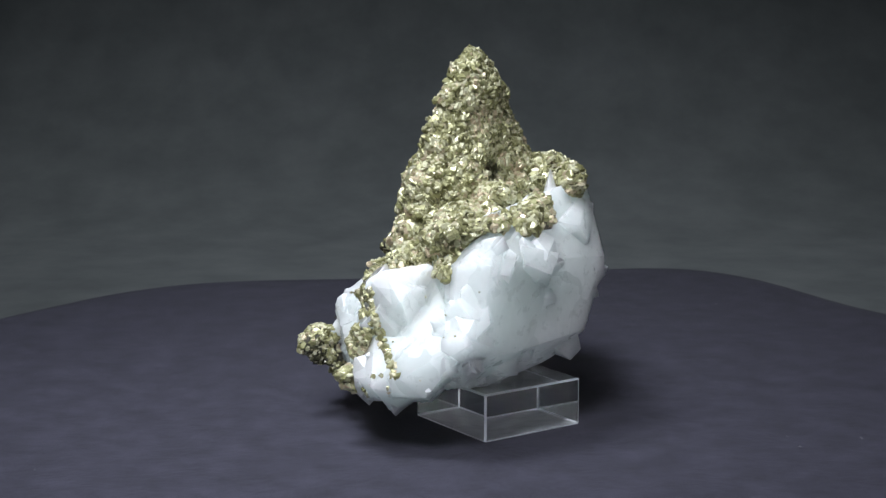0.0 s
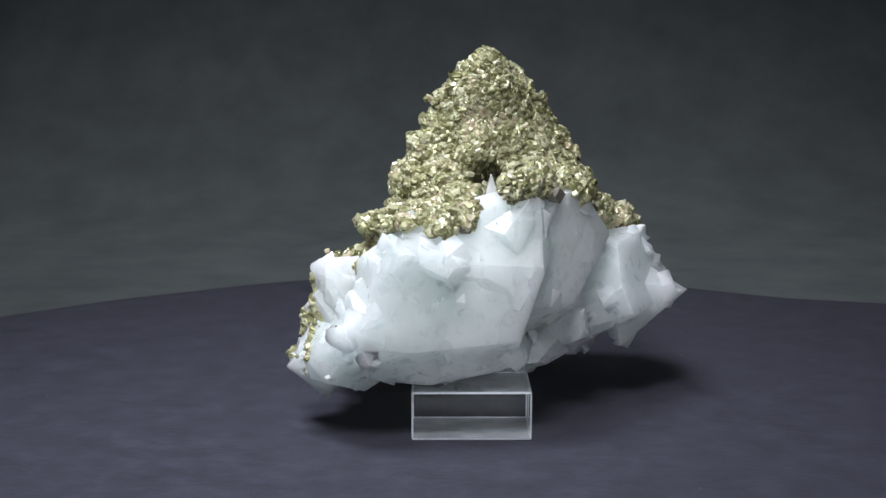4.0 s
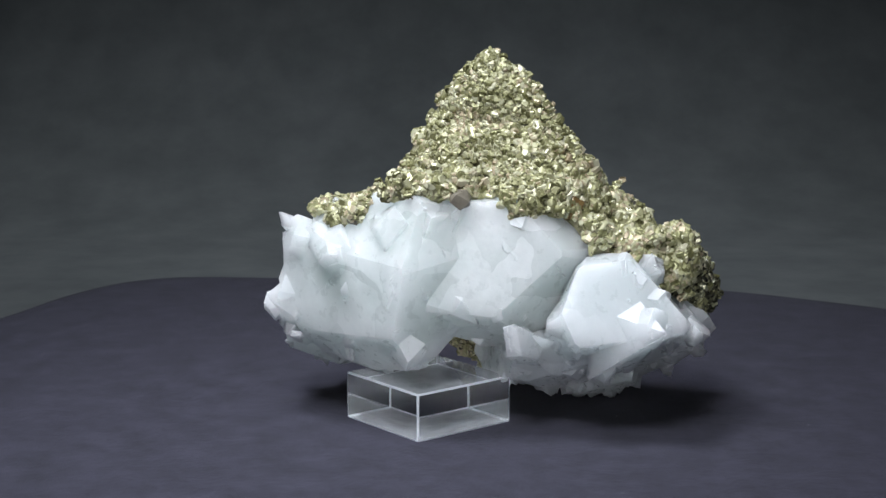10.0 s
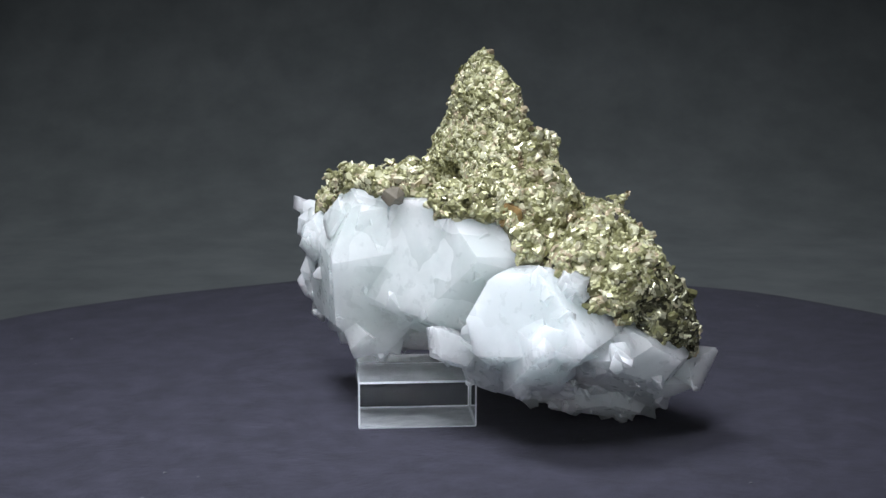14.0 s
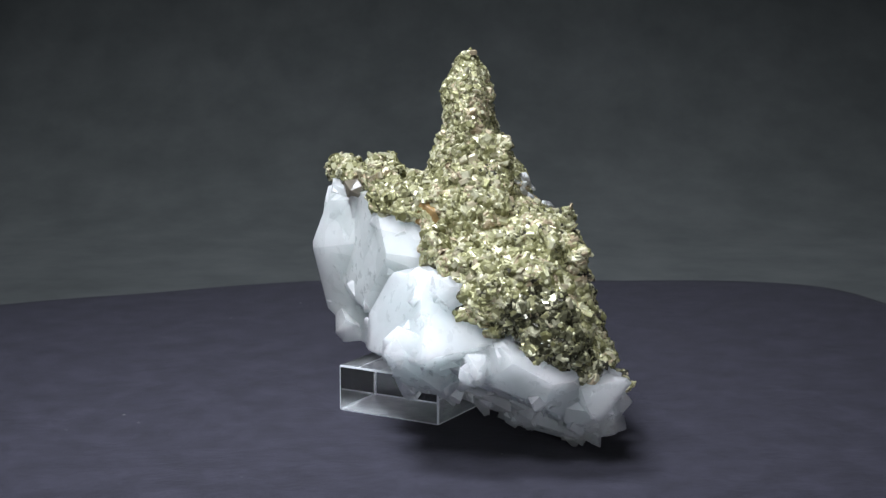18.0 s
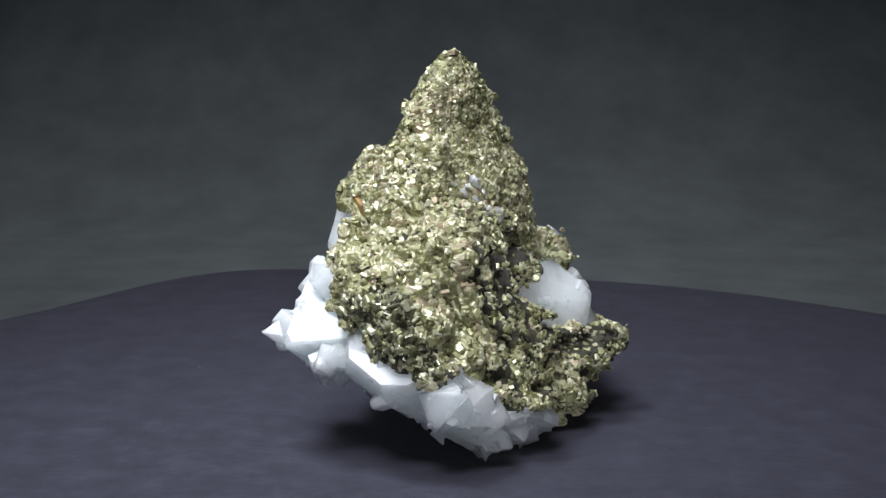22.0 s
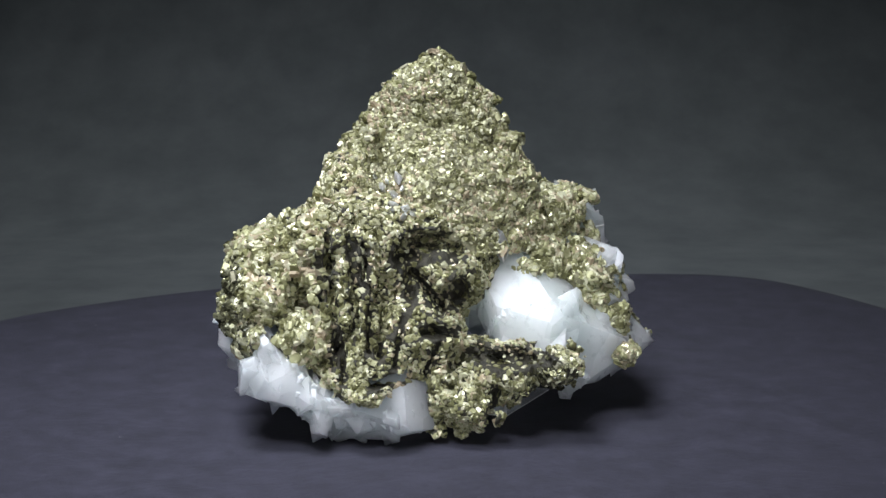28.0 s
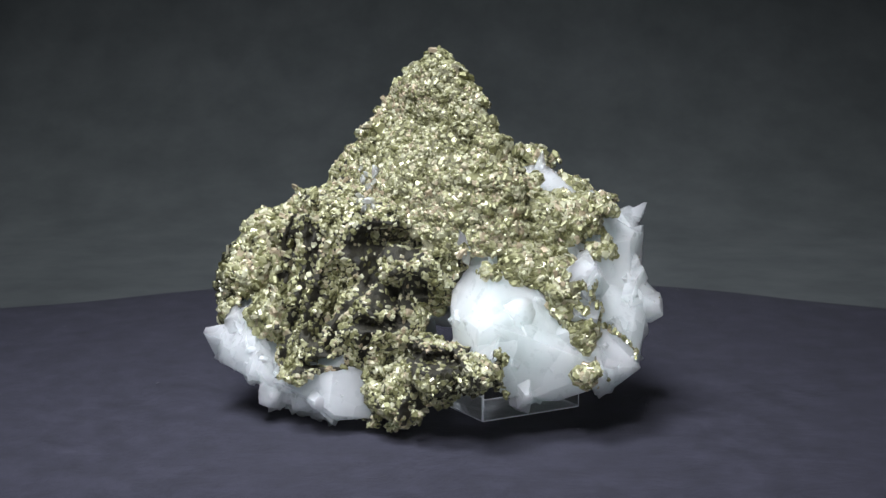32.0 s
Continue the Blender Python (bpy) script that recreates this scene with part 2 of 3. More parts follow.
    def slab(self, c, half, turn, soft=0.0, cut=False):
        """A box turned by Euler degrees; cut takes it away."""
        m = np.array(Euler([radians(a) for a in turn]).to_matrix())
        R = math.sqrt(sum(v * v for v in half)) + 2
        s, (X, Y, Z) = self.window(c, (R, R, R))
        p = np.stack((X - c[0], Y - c[1], Z - c[2]), -1) @ m
        q = np.abs(p) - np.array(half)
        d = q.max(-1)
        if cut:
            self.f[s] = np.maximum(self.f[s], -d)
        elif self.n is None:
            self.join(s, d, soft)
        else:
            k = q.argmax(-1)
            self.join(s, d, soft, m.T[k] * np.sign(np.take_along_axis(p, k[..., None], -1)))

    def carve(self, c, r):
        R = max(r) + 2
        s, (X, Y, Z) = self.window(c, (R, R, R))
        q = np.sqrt(((X - c[0]) / r[0]) ** 2 + ((Y - c[1]) / r[1]) ** 2 + ((Z - c[2]) / r[2]) ** 2)
        self.f[s] = np.maximum(self.f[s], -(q - 1) * min(r))

    def scoop(self, c, r, rz=0):
        """Take an ellipsoid turned by rz away."""
        s, (X, Y, Z) = self.window(c, (max(r) + 2,) * 3)
        ca, sa = math.cos(radians(rz)), math.sin(radians(rz))
        x, y = ca * (X - c[0]) + sa * (Y - c[1]), ca * (Y - c[1]) - sa * (X - c[0])
        q = np.sqrt((x / r[0]) ** 2 + (y / r[1]) ** 2 + ((Z - c[2]) / r[2]) ** 2)
        self.f[s] = np.maximum(self.f[s], -(q - 1) * min(r))

    def shards(self, cell, amount, seed, reach=2.5):
        """Break the surface into tilted facets about cell wide."""
        rnd = np.random.RandomState(seed)
        near = np.argwhere(np.abs(self.f) < reach)
        p = near * self.h + self.lo
        n = [int((a[-1] - a[0]) / cell) + 4 for a in self.axes]
        spot = (np.stack(np.meshgrid(*[np.arange(k) for k in n], indexing="ij"), -1) + rnd.uniform(-0.5, 0.5, (*n, 3)) - 1) * cell + self.lo
        tilt = rnd.normal(size=(*n, 3)) * (0.6, 0.6, 1.0)
        tilt /= np.linalg.norm(tilt, axis=-1)[..., None]
        lift = rnd.uniform(-0.6, 0.6, n)
        home = ((p - self.lo) / cell).round().astype(int) + 1
        best, step = np.full(len(p), 1e9), np.zeros(len(p))
        for i in range(27):
            k = home + (i % 3 - 1, i // 3 % 3 - 1, i // 9 - 1)
            k = tuple(np.clip(k, 0, np.array(n) - 1).T)
            d = p - spot[k]
            dist = (d * d).sum(1)
            step = np.where(dist < best, (d * tilt[k]).sum(1) / cell * 2 + lift[k], step)
            best = np.minimum(best, dist)
        self.f[tuple(near.T)] += amount * np.clip(step, -1.6, 1.6)

    def cluster(self, count, sizes, seed, sunk, where):
        """Small crystals that grow out of the surface and stand half in it."""
        rnd = np.random.RandomState(seed)
        skin = np.argwhere(np.abs(self.f) < self.h * 0.6)
        skin = skin[rnd.choice(len(skin), 6 * count)]
        lo, hi = np.maximum(skin - 2, 0), np.minimum(skin + 2, np.array(self.f.shape) - 1)
        g = np.stack([self.f[tuple(np.where(np.arange(3) == i, hi, skin).T)] - self.f[tuple(np.where(np.arange(3) == i, lo, skin).T)] for i in range(3)], 1)
        g /= np.linalg.norm(g, axis=1)[:, None] + 1e-6
        p = skin * self.h + self.lo
        ok = where(p, g)
        for i, (q, n) in enumerate(list(zip(p[ok], g[ok]))[:count]):
            r = sizes[0] * (sizes[1] / sizes[0]) ** rnd.rand()
            c = q - n * r * sunk
            self.rock(c, (r * rnd.uniform(0.6, 1.0), r * rnd.uniform(0.5, 0.9), r * rnd.uniform(0.7, 1.25)), rnd.uniform(0, 180), 8 + i % 4, seed * 31 + i)

    def ripple(self, amount, wave, seed):
        """Uneven relief of that height and wavelength."""
        rnd = np.random.RandomState(seed)
        X, Y, Z = np.meshgrid(*self.axes, indexing="ij", sparse=True)
        g = np.zeros(self.f.shape)
        for i in range(7):
            k = rnd.normal(size=3)
            k *= 6.283 / wave * rnd.uniform(0.6, 1.5) / np.linalg.norm(k)
            ph = rnd.uniform(0, 6.28)
            g += np.sin(k[0] * X + k[1] * Y + k[2] * Z + ph)
        self.f += amount * g / 2.6

    def at(self, p):
        i = [np.clip(((p[:, k] - self.lo[k]) / self.h).round().astype(int), 0, self.f.shape[k] - 1) for k in range(3)]
        return self.f[tuple(i)]

    def mesh(self, name, crease=0):
        v, q = surface_net(self.f, self.lo, self.h, self.n)
        return mesh_of(name, (v * 0.001).tolist(), q.tolist(), True, crease)


# ---------------------------------------------------------------- setting
def rim(a):
    """Radius of the cloth's edge at the angle a, in degrees."""
    r = 0.199
    for at, high, wide in ((67, 0.037, 14), (122, 0.013, 14), (-151, 0.029, 13), (-58, 0.030, 16), (178, 0.006, 10)):
        d = (a - at + 180) % 360 - 180
        r += high * math.exp(-(d / wide) ** 2)
    return r


def build_turntable():
    root = tagged(new("turntable"), "round display turntable covered with black felt cloth", "turntable")
    bm = bmesh.new()
    bmesh.ops.create_cone(bm, cap_ends=True, segments=96, radius1=0.185, radius2=0.185, depth=0.012)
    for v in bm.verts:
        v.co.z -= 0.0085
    part("platter", bm, MAT_TABLE, root, "dark rigid disc under the cloth")
    # felt sheet: rings from the middle out, over the edge and down
    n, rings = 180, 60
    verts, faces = [(0, 0, 0)], []
    for j in range(1, rings + 1):
        for i in range(n):
            a = 360 * i / n
            R = rim(a)
            if j <= 50:
                r, z = R * j / 50, 0.0
                x = max(0.0, (j - 44) / 6)
                z -= 0.0022 * x * x
            else:
                k = (j - 50) / 10
                r, z = R + 0.002 * math.sin(k * 1.6), -0.0022 - 0.022 * k
            z += 0.0006 * noise.noise(Vector((r * math.cos(radians(a)), r * math.sin(radians(a)), 0)) * 22) * min(1, max(0, (r - 0.06) / 0.06))
            verts.append((r * math.cos(radians(a)), r * math.sin(radians(a)), z))
    for i in range(n):
        faces.append((0, 1 + i, 1 + (i + 1) % n))
        for j in range(rings - 1):
            p, q = 1 + j * n, 1 + (j + 1) * n
            faces.append((p + i, q + i, q + (i + 1) % n, p + (i + 1) % n))
    rnd = random.Random(5)
    bits, quads = [], []
    for i in range(20):
        r, a = 0.03 + 0.16 * rnd.random() ** 0.6, rnd.uniform(0, 6.283)
        c, l, t = Vector((r * math.cos(a), r * math.sin(a), 0.0002)), rnd.uniform(0.0002, 0.0007), rnd.uniform(0, 3.14)
        u, w = Vector((math.cos(t), math.sin(t), 0)) * l, Vector((-math.sin(t), math.cos(t), 0)) * 0.00014
        o = len(bits)
        bits += [c - u - w, c + u - w, c + u + w, c - u + w, c + Vector((0, 0, 0.0003))]
        quads += [(o, o + 1, o + 4), (o + 1, o + 2, o + 4), (o + 2, o + 3, o + 4), (o + 3, o, o + 4)]
    tagged(link("lint", mesh_of("lint", bits, quads), MAT_LINT, root, "pale specks of lint"), kind="stuff")
    link("felt_cover", mesh_of("felt_cover", verts, faces, True), MAT_FELT, root, "black felt cloth with an uneven edge")
    return root


def build_room():
    # backdrop: sheet that sweeps up from the table
    verts, faces = [], []
    prof = [(-0.9, -0.0301), (0.44, -0.0301)]
    prof += [(0.44 + 0.22 * math.sin(a), -0.0301 + 0.22 * (1 - math.cos(a))) for a in np.linspace(0.08, 1.50, 18)]
    prof += [(0.66, 0.6), (0.66, 0.9), (0.665, 1.3)]
    for x in np.linspace(-1.3, 1.3, 27):
        for y, z in prof:
            verts.append((x, y, z))
    m = len(prof)
    for i in range(26):
        for j in range(m - 1):
            faces.append((i * m + j, i * m + j + 1, (i + 1) * m + j + 1, (i + 1) * m + j))
    tagged(link("backdrop", mesh_of("backdrop", verts, faces, True), MAT_PAPER),
           "plain grey paper backdrop sweeping up behind the turntable", kind="structure")
    for name, c, s in (("floor", (0, 0, -0.83), (4, 4, 0.1)), ("ceiling", (0, 0, 1.75), (4, 4, 0.1)),
                       ("wall_north", (0, 1.95, 0.46), (4, 0.1, 2.48)), ("wall_south", (0, -1.95, 0.46), (4, 0.1, 2.48)),
                       ("wall_east", (1.95, 0, 0.46), (0.1, 3.8, 2.48)), ("wall_west", (-1.95, 0, 0.46), (0.1, 3.8, 2.48))):
        ob = part(name, block(*s), MAT_WALL, None)
        ob.location = c
        tagged(ob, "plain dim grey painted surface of the studio room", kind="structure")
    top = part("table", block(2.7, 1.8, 0.03, 0.003), MAT_TABLE, None)
    top.location = (0, -0.12, -0.0465)
    tagged(top, "dark table top that carries the turntable and backdrop", "table")
    for x in (-1.2, 1.2):
        for y in (-0.9, 0.66):
            leg = part("leg", block(0.05, 0.05, 0.719, 0.003), MAT_TABLE, top)
            leg.location = (x, y, -0.3745)


build_room()
turntable = build_turntable()

# ---------------------------------------------------------------- acrylic stand
stand = tagged(part("acrylic_block", block(0.0309, 0.0312, 0.0127, 0.0005, 2), MAT_ACRYLIC, None),
               "clear square acrylic block carrying the white mineral", "display stand")
stand.data.materials.append(MAT_FROST)
stand.data.materials.append(MAT_SCUFF)
for face in stand.data.polygons:
    face.material_index = 1 if face.area < 0.00003 else 2 if face.normal.z < -0.9 else 0
stand.visible_shadow = False
STAND_AT = pose(0.0092, -0.0100, 0.00610, 0, 0, 35.5)
stand.matrix_world = STAND_AT

# ---------------------------------------------------------------- mineral
specimen = tagged(new("mineral_specimen"), "white calcite coated with golden glittering pyrite, propped on a block", "mineral")
rng = np.random.RandomState(7)


def stone(field, x, y, z, rx, ry, rz, turn, planes, seed):
    field.rock((x, y, z), (rx, ry, rz), turn, planes, seed)


def lump(field, x, y, z, rx, ry, rz, turn=0):
    field.egg((x, y, z), (rx, ry, rz), turn, soft=1.2)


def blade(field, half_long, half_thick, turn, foot, head):
    """The tall flat crystal: cross-sections at eight heights."""
    X, Y, Z = np.meshgrid(*field.axes, indexing="ij")
    lev = (40, 56, 65, 72, 79, 87.6, 93.6, 97.2)
    la, lb = np.interp(Z, lev, half_long), np.interp(Z, lev, half_thick)
    x, y = X - np.interp(Z, (50, 95), (foot[0], head[0])), Y - np.interp(Z, (50, 95), (foot[1], head[1]))
    cu, su = math.cos(radians(turn)), math.sin(radians(turn))
    u, v = np.abs(cu * x + su * y), np.abs(-su * x + cu * y)
    d = (((u / la) ** 1.7 + (v / lb) ** 1.7) ** (1 / 1.7) - 1) * lb * 0.9
    field.f = np.minimum(field.f, np.maximum(np.maximum(d, Z - 97.2), 46 - Z))


# large milky mass that rests on the block
A = Field((-48, -62, 2), (52, 46, 80), 0.5, True)
A.crystal((-8, -21.4, 28), 332, (21.4, 23.5, 23.3, 24.2, 11.7, 31.5, 23.5, 20.1, 20.4, 26.6, 26.8, 24.9, 24.8, 21, 26, 27, 24.3, 22.8, 21.8, 21, 27.2, 20.9, 25.1, 27.7, 14.6, 24.9, 14.3, 25.5, 23.3, 9.1, 23.3, 20))
A.crystal((15, 4.7, 40.9), 269, (22.5, 21.5, 28, 25.4, 10.7, 27.2, 19, 17.1, 24.8, 18.3, 28.9, 24.3, 25.3, 16, 27.4, 19.7, 24.9, 19.1, 23.4, 25.1, 23.6, 18.7, 20.3, 25.5, 17.1, 28, 23.2, 18, 27.3, 15.6, 24, 18.7))
A.crystal((8.4, -17.8, 39), 337, (29.5, 15.4, 23, 31.4, 17.2, 29.8, 24.7, 30.5, 32.9, 24.2, 21.9, 27.4, 17.9, 26.5, 23.4, 28.6, 24.8, 23.4, 19.1, 24.1, 29.4, 22, 25.1, 23.4, 23.4, 29, 21.4, 13.5, 36.3, 25, 24.8, 26.4))
stone(A, -19.7, -31.2, 31.9, 7.2, 5.8, 5.1, 58.7, 8, 156)
stone(A, -16.6, -34, 39.3, 5.5, 3.4, 4.8, 6.8, 8, 214)
stone(A, 18.2, -35.2, 46.9, 5.3, 3.8, 5, 15.3, 8, 52)
stone(A, 28.1, -20.3, 54.3, 3.6, 4.9, 4.9, 150.3, 9, 773)
stone(A, 28.9, -14.9, 60, 3.2, 4.3, 3.1, 152.6, 9, 878)
stone(A, -1.3, -50, 29.7, 3.5, 3.7, 4.1, 192.9, 9, 782)
stone(A, 26.8, -15.8, 23.2, 3.4, 3.8, 4.1, 104.4, 7, 724)
A.spike((22.1, -20.2, 69.3), (0, -0.1, 1), 24, 14)
A.spike((0.5, -53.4, 32.3), (0, -1, 0.1), 9, 40)
A.spike((-22.4, -47.6, 18.3), (-0.4, -0.9, -0.1), 11, 38)
A.cluster(140, (2.2, 6.5), 91, 0.86, lambda p, g: (g[:, 1] > -0.75) & (p[:, 2] < 58))
A.cluster(55, (2.6, 6.0), 95, 0.85, lambda p, g: (-0.87 * g[:, 0] + 0.49 * g[:, 1] > 0.35) & (g[:, 1] > -0.3) & (p[:, 0] < 0) & (p[:, 2] < 40))
A.cluster(70, (1.2, 3.0), 92, 0.72, lambda p, g: (g[:, 1] > -0.8) & (p[:, 2] < 58))
# lower snow-white mass
B = Field((-52, -24, -2), (54, 82, 64), 0.5, True)
B.crystal((-11.2, 32.5, 10.6), 688, (15, 8.6, 6, 15.5, 13.5, 14.8, 15.1, 17.6, 13.3, 14.4, 23.2, 22.5, 14.1, 17, 17.7, 28.1, 19.4, 21, 21, 17.3, 21.7, 14.5, 16.5, 24.7, 18.6, 20.2, 14.9, 11.7, 12, 10.6, 12.3, 7.5))
B.crystal((2.8, 51.3, 20.8), 765, (13.6, 10.8, 10.7, 21.3, 6.9, 20, 13.6, 2.8, 25.3, 16.9, 15, 20.9, 16.3, 19.8, 19, 20.5, 17.9, 22.4, 16.1, 12.7, 18.6, 15.5, 17.5, 18.6, 11.6, 22.2, 13.3, 10.2, 22.4, 7, 19.9, 16.6))
B.crystal((25.6, 37.5, 32.7), 416, (14.8, 13, 16.1, 13.7, 11.2, 19.8, 12.2, 28.6, 11, 11.9, 14.4, 17.9, 19.5, 9.9, 21.3, 24.6, 15.2, 14.9, 17, 21, 25.6, 15.2, 20.1, 18.8, 15.7, 16.2, 16.5, 12.8, 19.8, 10.5, 16, 16.2))
B.crystal((9.4, 20.5, 17.9), 813, (21.6, 1.5, 16.4, 21.7, 16.8, 24.9, 15.5, 14.2, 25.1, 13.6, 17.5, 17.9, 19.7, 25.9, 19.2, 11.2, 23.4, 24.8, 22.4, 18.2, 25.7, 18.5, 19.6, 20.9, 18.3, 23.4, 10.6, 21.1, 22.2, 8, 14.5, 8.9))
stone(B, 35.2, 45.3, 30.9, 7, 3.4, 3.7, 136.2, 8, 559)
stone(B, -16.5, -35.3, 13.2, 5.6, 4.9, 3.1, 177.8, 8, 287)
stone(B, -7.6, 62.8, 18.2, 3.3, 4, 5.4, 89.8, 9, 859)
stone(B, 25.3, 45.6, 42.4, 4.4, 3.9, 3.7, 35.1, 7, 314)
B.spike((43.2, 47.4, 30.5), (0.85, 0.5, 0.08), 20, 29)
B.spike((24.5, 60.5, 26.5), (0.3, 0.9, 0), 9, 28)
B.spike((-11.9, 45.2, 0.3), (-0.1, 0.3, -0.95), 11, 40)
B.spike((-8, 67.2, 14.7), (-0.1, 0.95, -0.2), 11, 38)
B.cluster(100, (2.2, 5.5), 93, 0.84, lambda p, g: p[:, 2] > -9)
B.cluster(150, (1.0, 3.0), 94, 0.62, lambda p, g: (p[:, 2] < 24) | (g[:, 2] < -0.2))
calcite_a = link("calcite_mass", A.mesh("calcite_mass", 9), MAT_CALCITE, specimen, "large milky white calcite mass with broad broken faces")
calcite_b = link("calcite_mass", B.mesh("calcite_mass", 9), MAT_SNOW, specimen, "smaller snow-white calcite mass with a jagged lower edge")


def back(u, d, z):
    """A point u along and d out of the crust's broad side."""
    return (2.5 - 0.87 * d - 0.494 * u, 4.3 + 0.494 * d - 0.87 * u, z)


# pyrite: the tall blade, the band over the milky mass, the crust behind
P1 = Field((-42, -40, 36), (50, 58, 101), 0.75)
blade(P1, (32.9, 30.5, 28.5, 24.5, 19.6, 14, 7.5, 2.1), (20, 17, 15.3, 10.2, 6.4, 6.4, 4.6, 2), 61.1, (2.2, 10), (2.3, 7.2))
lump(P1, 6.9, 23.7, 69.1, 9, 2.9, 10.7, 152.8)
lump(P1, -7, -2.2, 77.4, 4.3, 3.5, 2.7, 82.4)
P1.scoop((15.5, 0.5, 71), (7.5, 15, 17), -30)
P1.ripple(0.25, 7, 5)
P1.shards(3.5, 0.35, 21)
P1.f += 0.35
P2 = Field((-50, -60, 6), (50, 46, 84), 0.75)
lump(P2, 1.4, -19.3, 51.5, 12.3, 17.8, 8.2, 0.7)
lump(P2, 19.4, 17.9, 60.4, 8.7, 15.4, 6.5, 32.8)
lump(P2, -16.6, -27.1, 35.5, 9.2, 4.9, 11.1, 19.9)
lump(P2, 28.1, -13.4, 65.1, 2.9, 9.6, 4, 0)
lump(P2, 5.2, -32.8, 56.7, 9.5, 6.5, 2.1, 24)
lump(P2, -11, -15.7, 40.3, 9, 9.2, 9.1, 5.1)
lump(P2, 0.3, -35.7, 45.2, 7.3, 5.7, 3.8, 1.4)
lump(P2, 22.4, -3.5, 64, 5.6, 7.3, 6.9, 172.5)
lump(P2, 8.1, -13.5, 61.1, 4.6, 6.5, 3, 19.2)
lump(P2, 13.3, -30.4, 54.9, 6.2, 6.4, 3.5, 159.7)
lump(P2, 21.6, 30.1, 51.6, 4.1, 6.3, 5.9, 149.8)
lump(P2, -20.8, -28.6, 38, 6.1, 3.9, 3.2, 5.1)
lump(P2, 19.8, -26.5, 56.9, 2.9, 2.2, 5.5, 63.5)
lump(P2, 16.6, -28.6, 57.7, 5.3, 4, 3.9, 6.8)
lump(P2, -22.9, -32, 30.4, 3.8, 2.8, 4.9, 97.7)
lump(P2, -18.5, -8.2, 41.1, 4.8, 2.7, 2.7, 2)
lump(P2, -27.6, -33.2, 17.8, 3.4, 4.4, 3.4, 126.5)
lump(P2, -24.8, -32.6, 26, 3.6, 4.2, 5, 126.5)
P2.ripple(0.35, 6, 6)
P2.shards(4.5, 0.5, 22)
P3 = Field((-60, -24, -2), (52, 80, 80), 0.75)
lump(P3, -2.1, 28.4, 47, 13, 22.3, 14.1, 171.6)
lump(P3, -0.3, 8.4, 41.7, 18.4, 15.5, 13.6, 171.2)
lump(P3, 11.8, 42.2, 43.8, 15.9, 10.3, 11.9, 22)
lump(P3, -5, 46.7, 26.1, 9.3, 13.6, 7, 165.4)
lump(P3, -13.3, 21.5, 25.6, 13.6, 12.5, 12, 0.5)
lump(P3, -22.7, 6.2, 17.9, 5.5, 13.3, 7.8, 134.3)
lump(P3, -12.7, 35.9, 18.7, 12, 12.8, 10.6, 126.6)
lump(P3, -24, 13.3, 9.3, 12.5, 6.8, 5.8, 9.7)
lump(P3, 10.6, 55.4, 42.5, 12.4, 6.3, 8.6, 178.6)
lump(P3, 10, 29.4, 59.4, 8, 7.4, 11.8, 142.8)
lump(P3, 4.7, 58, 33.5, 9.2, 9.4, 11.4, 0)
lump(P3, -29.8, 5.4, 16.7, 9.6, 6.5, 7.7, 29.6)
lump(P3, -27.9, 14.9, 10.5, 5, 4.4, 8.4, 169.2)
lump(P3, -23.9, 20.9, 11.9, 5.7, 2.6, 8, 14.3)
lump(P3, -37.5, -5.3, 19.6, 7.5, 4.1, 4.9, 34)
lump(P3, -8.3, 44.9, 48.8, 7.1, 3.2, 3.3, 77.3)
lump(P3, -2.5, 62.6, 25.9, 3.5, 6.4, 4.2, 80.8)
lump(P3, -11.5, 16.5, 54, 5.4, 5.3, 4, 42.1)
lump(P3, -4, 43, 53.6, 2.7, 4.1, 5.1, 48.5)
lump(P3, -25, 41.4, 15, 4.7, 2.7, 2.6, 64.1)
lump(P3, -34.2, -11.7, 19.6, 2.8, 2.5, 4, 71.6)
lump(P3, 22.2, 47.9, 38.6, 3.2, 3.6, 3, 4.9)
# upright plates side by side
P3.slab((-5.8, 44.7, 37.7), (7, 1.9, 15), (4, -17, 150.4), soft=0.6)
P3.slab((-7.4, 39.2, 44), (7, 2.1, 15), (2, -17, 150.4), soft=0.6)
P3.slab((-12.1, 34.7, 38), (7, 1.8, 14), (1, -17, 150.4), soft=0.6)
P3.egg(back(0.5, 23, 41.5), (4.5, 4.2, 4.2), soft=1.0)
P3.ripple(0.5, 9, 7)
P3.shards(7.0, 0.6, 23)
P3.shards(3.4, 0.5, 24)
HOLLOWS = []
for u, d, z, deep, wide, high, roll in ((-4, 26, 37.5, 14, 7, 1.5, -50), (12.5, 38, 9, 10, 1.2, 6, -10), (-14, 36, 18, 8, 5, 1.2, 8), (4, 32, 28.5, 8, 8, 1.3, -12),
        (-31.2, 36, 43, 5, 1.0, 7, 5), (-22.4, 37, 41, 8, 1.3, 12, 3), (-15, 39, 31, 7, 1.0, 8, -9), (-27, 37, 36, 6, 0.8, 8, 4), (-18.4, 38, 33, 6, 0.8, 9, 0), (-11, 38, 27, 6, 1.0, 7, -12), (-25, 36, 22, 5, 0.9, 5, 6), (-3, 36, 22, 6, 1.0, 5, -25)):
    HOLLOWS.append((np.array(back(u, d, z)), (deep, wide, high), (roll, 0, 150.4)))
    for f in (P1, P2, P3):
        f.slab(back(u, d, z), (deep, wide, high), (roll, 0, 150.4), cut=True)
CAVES = []
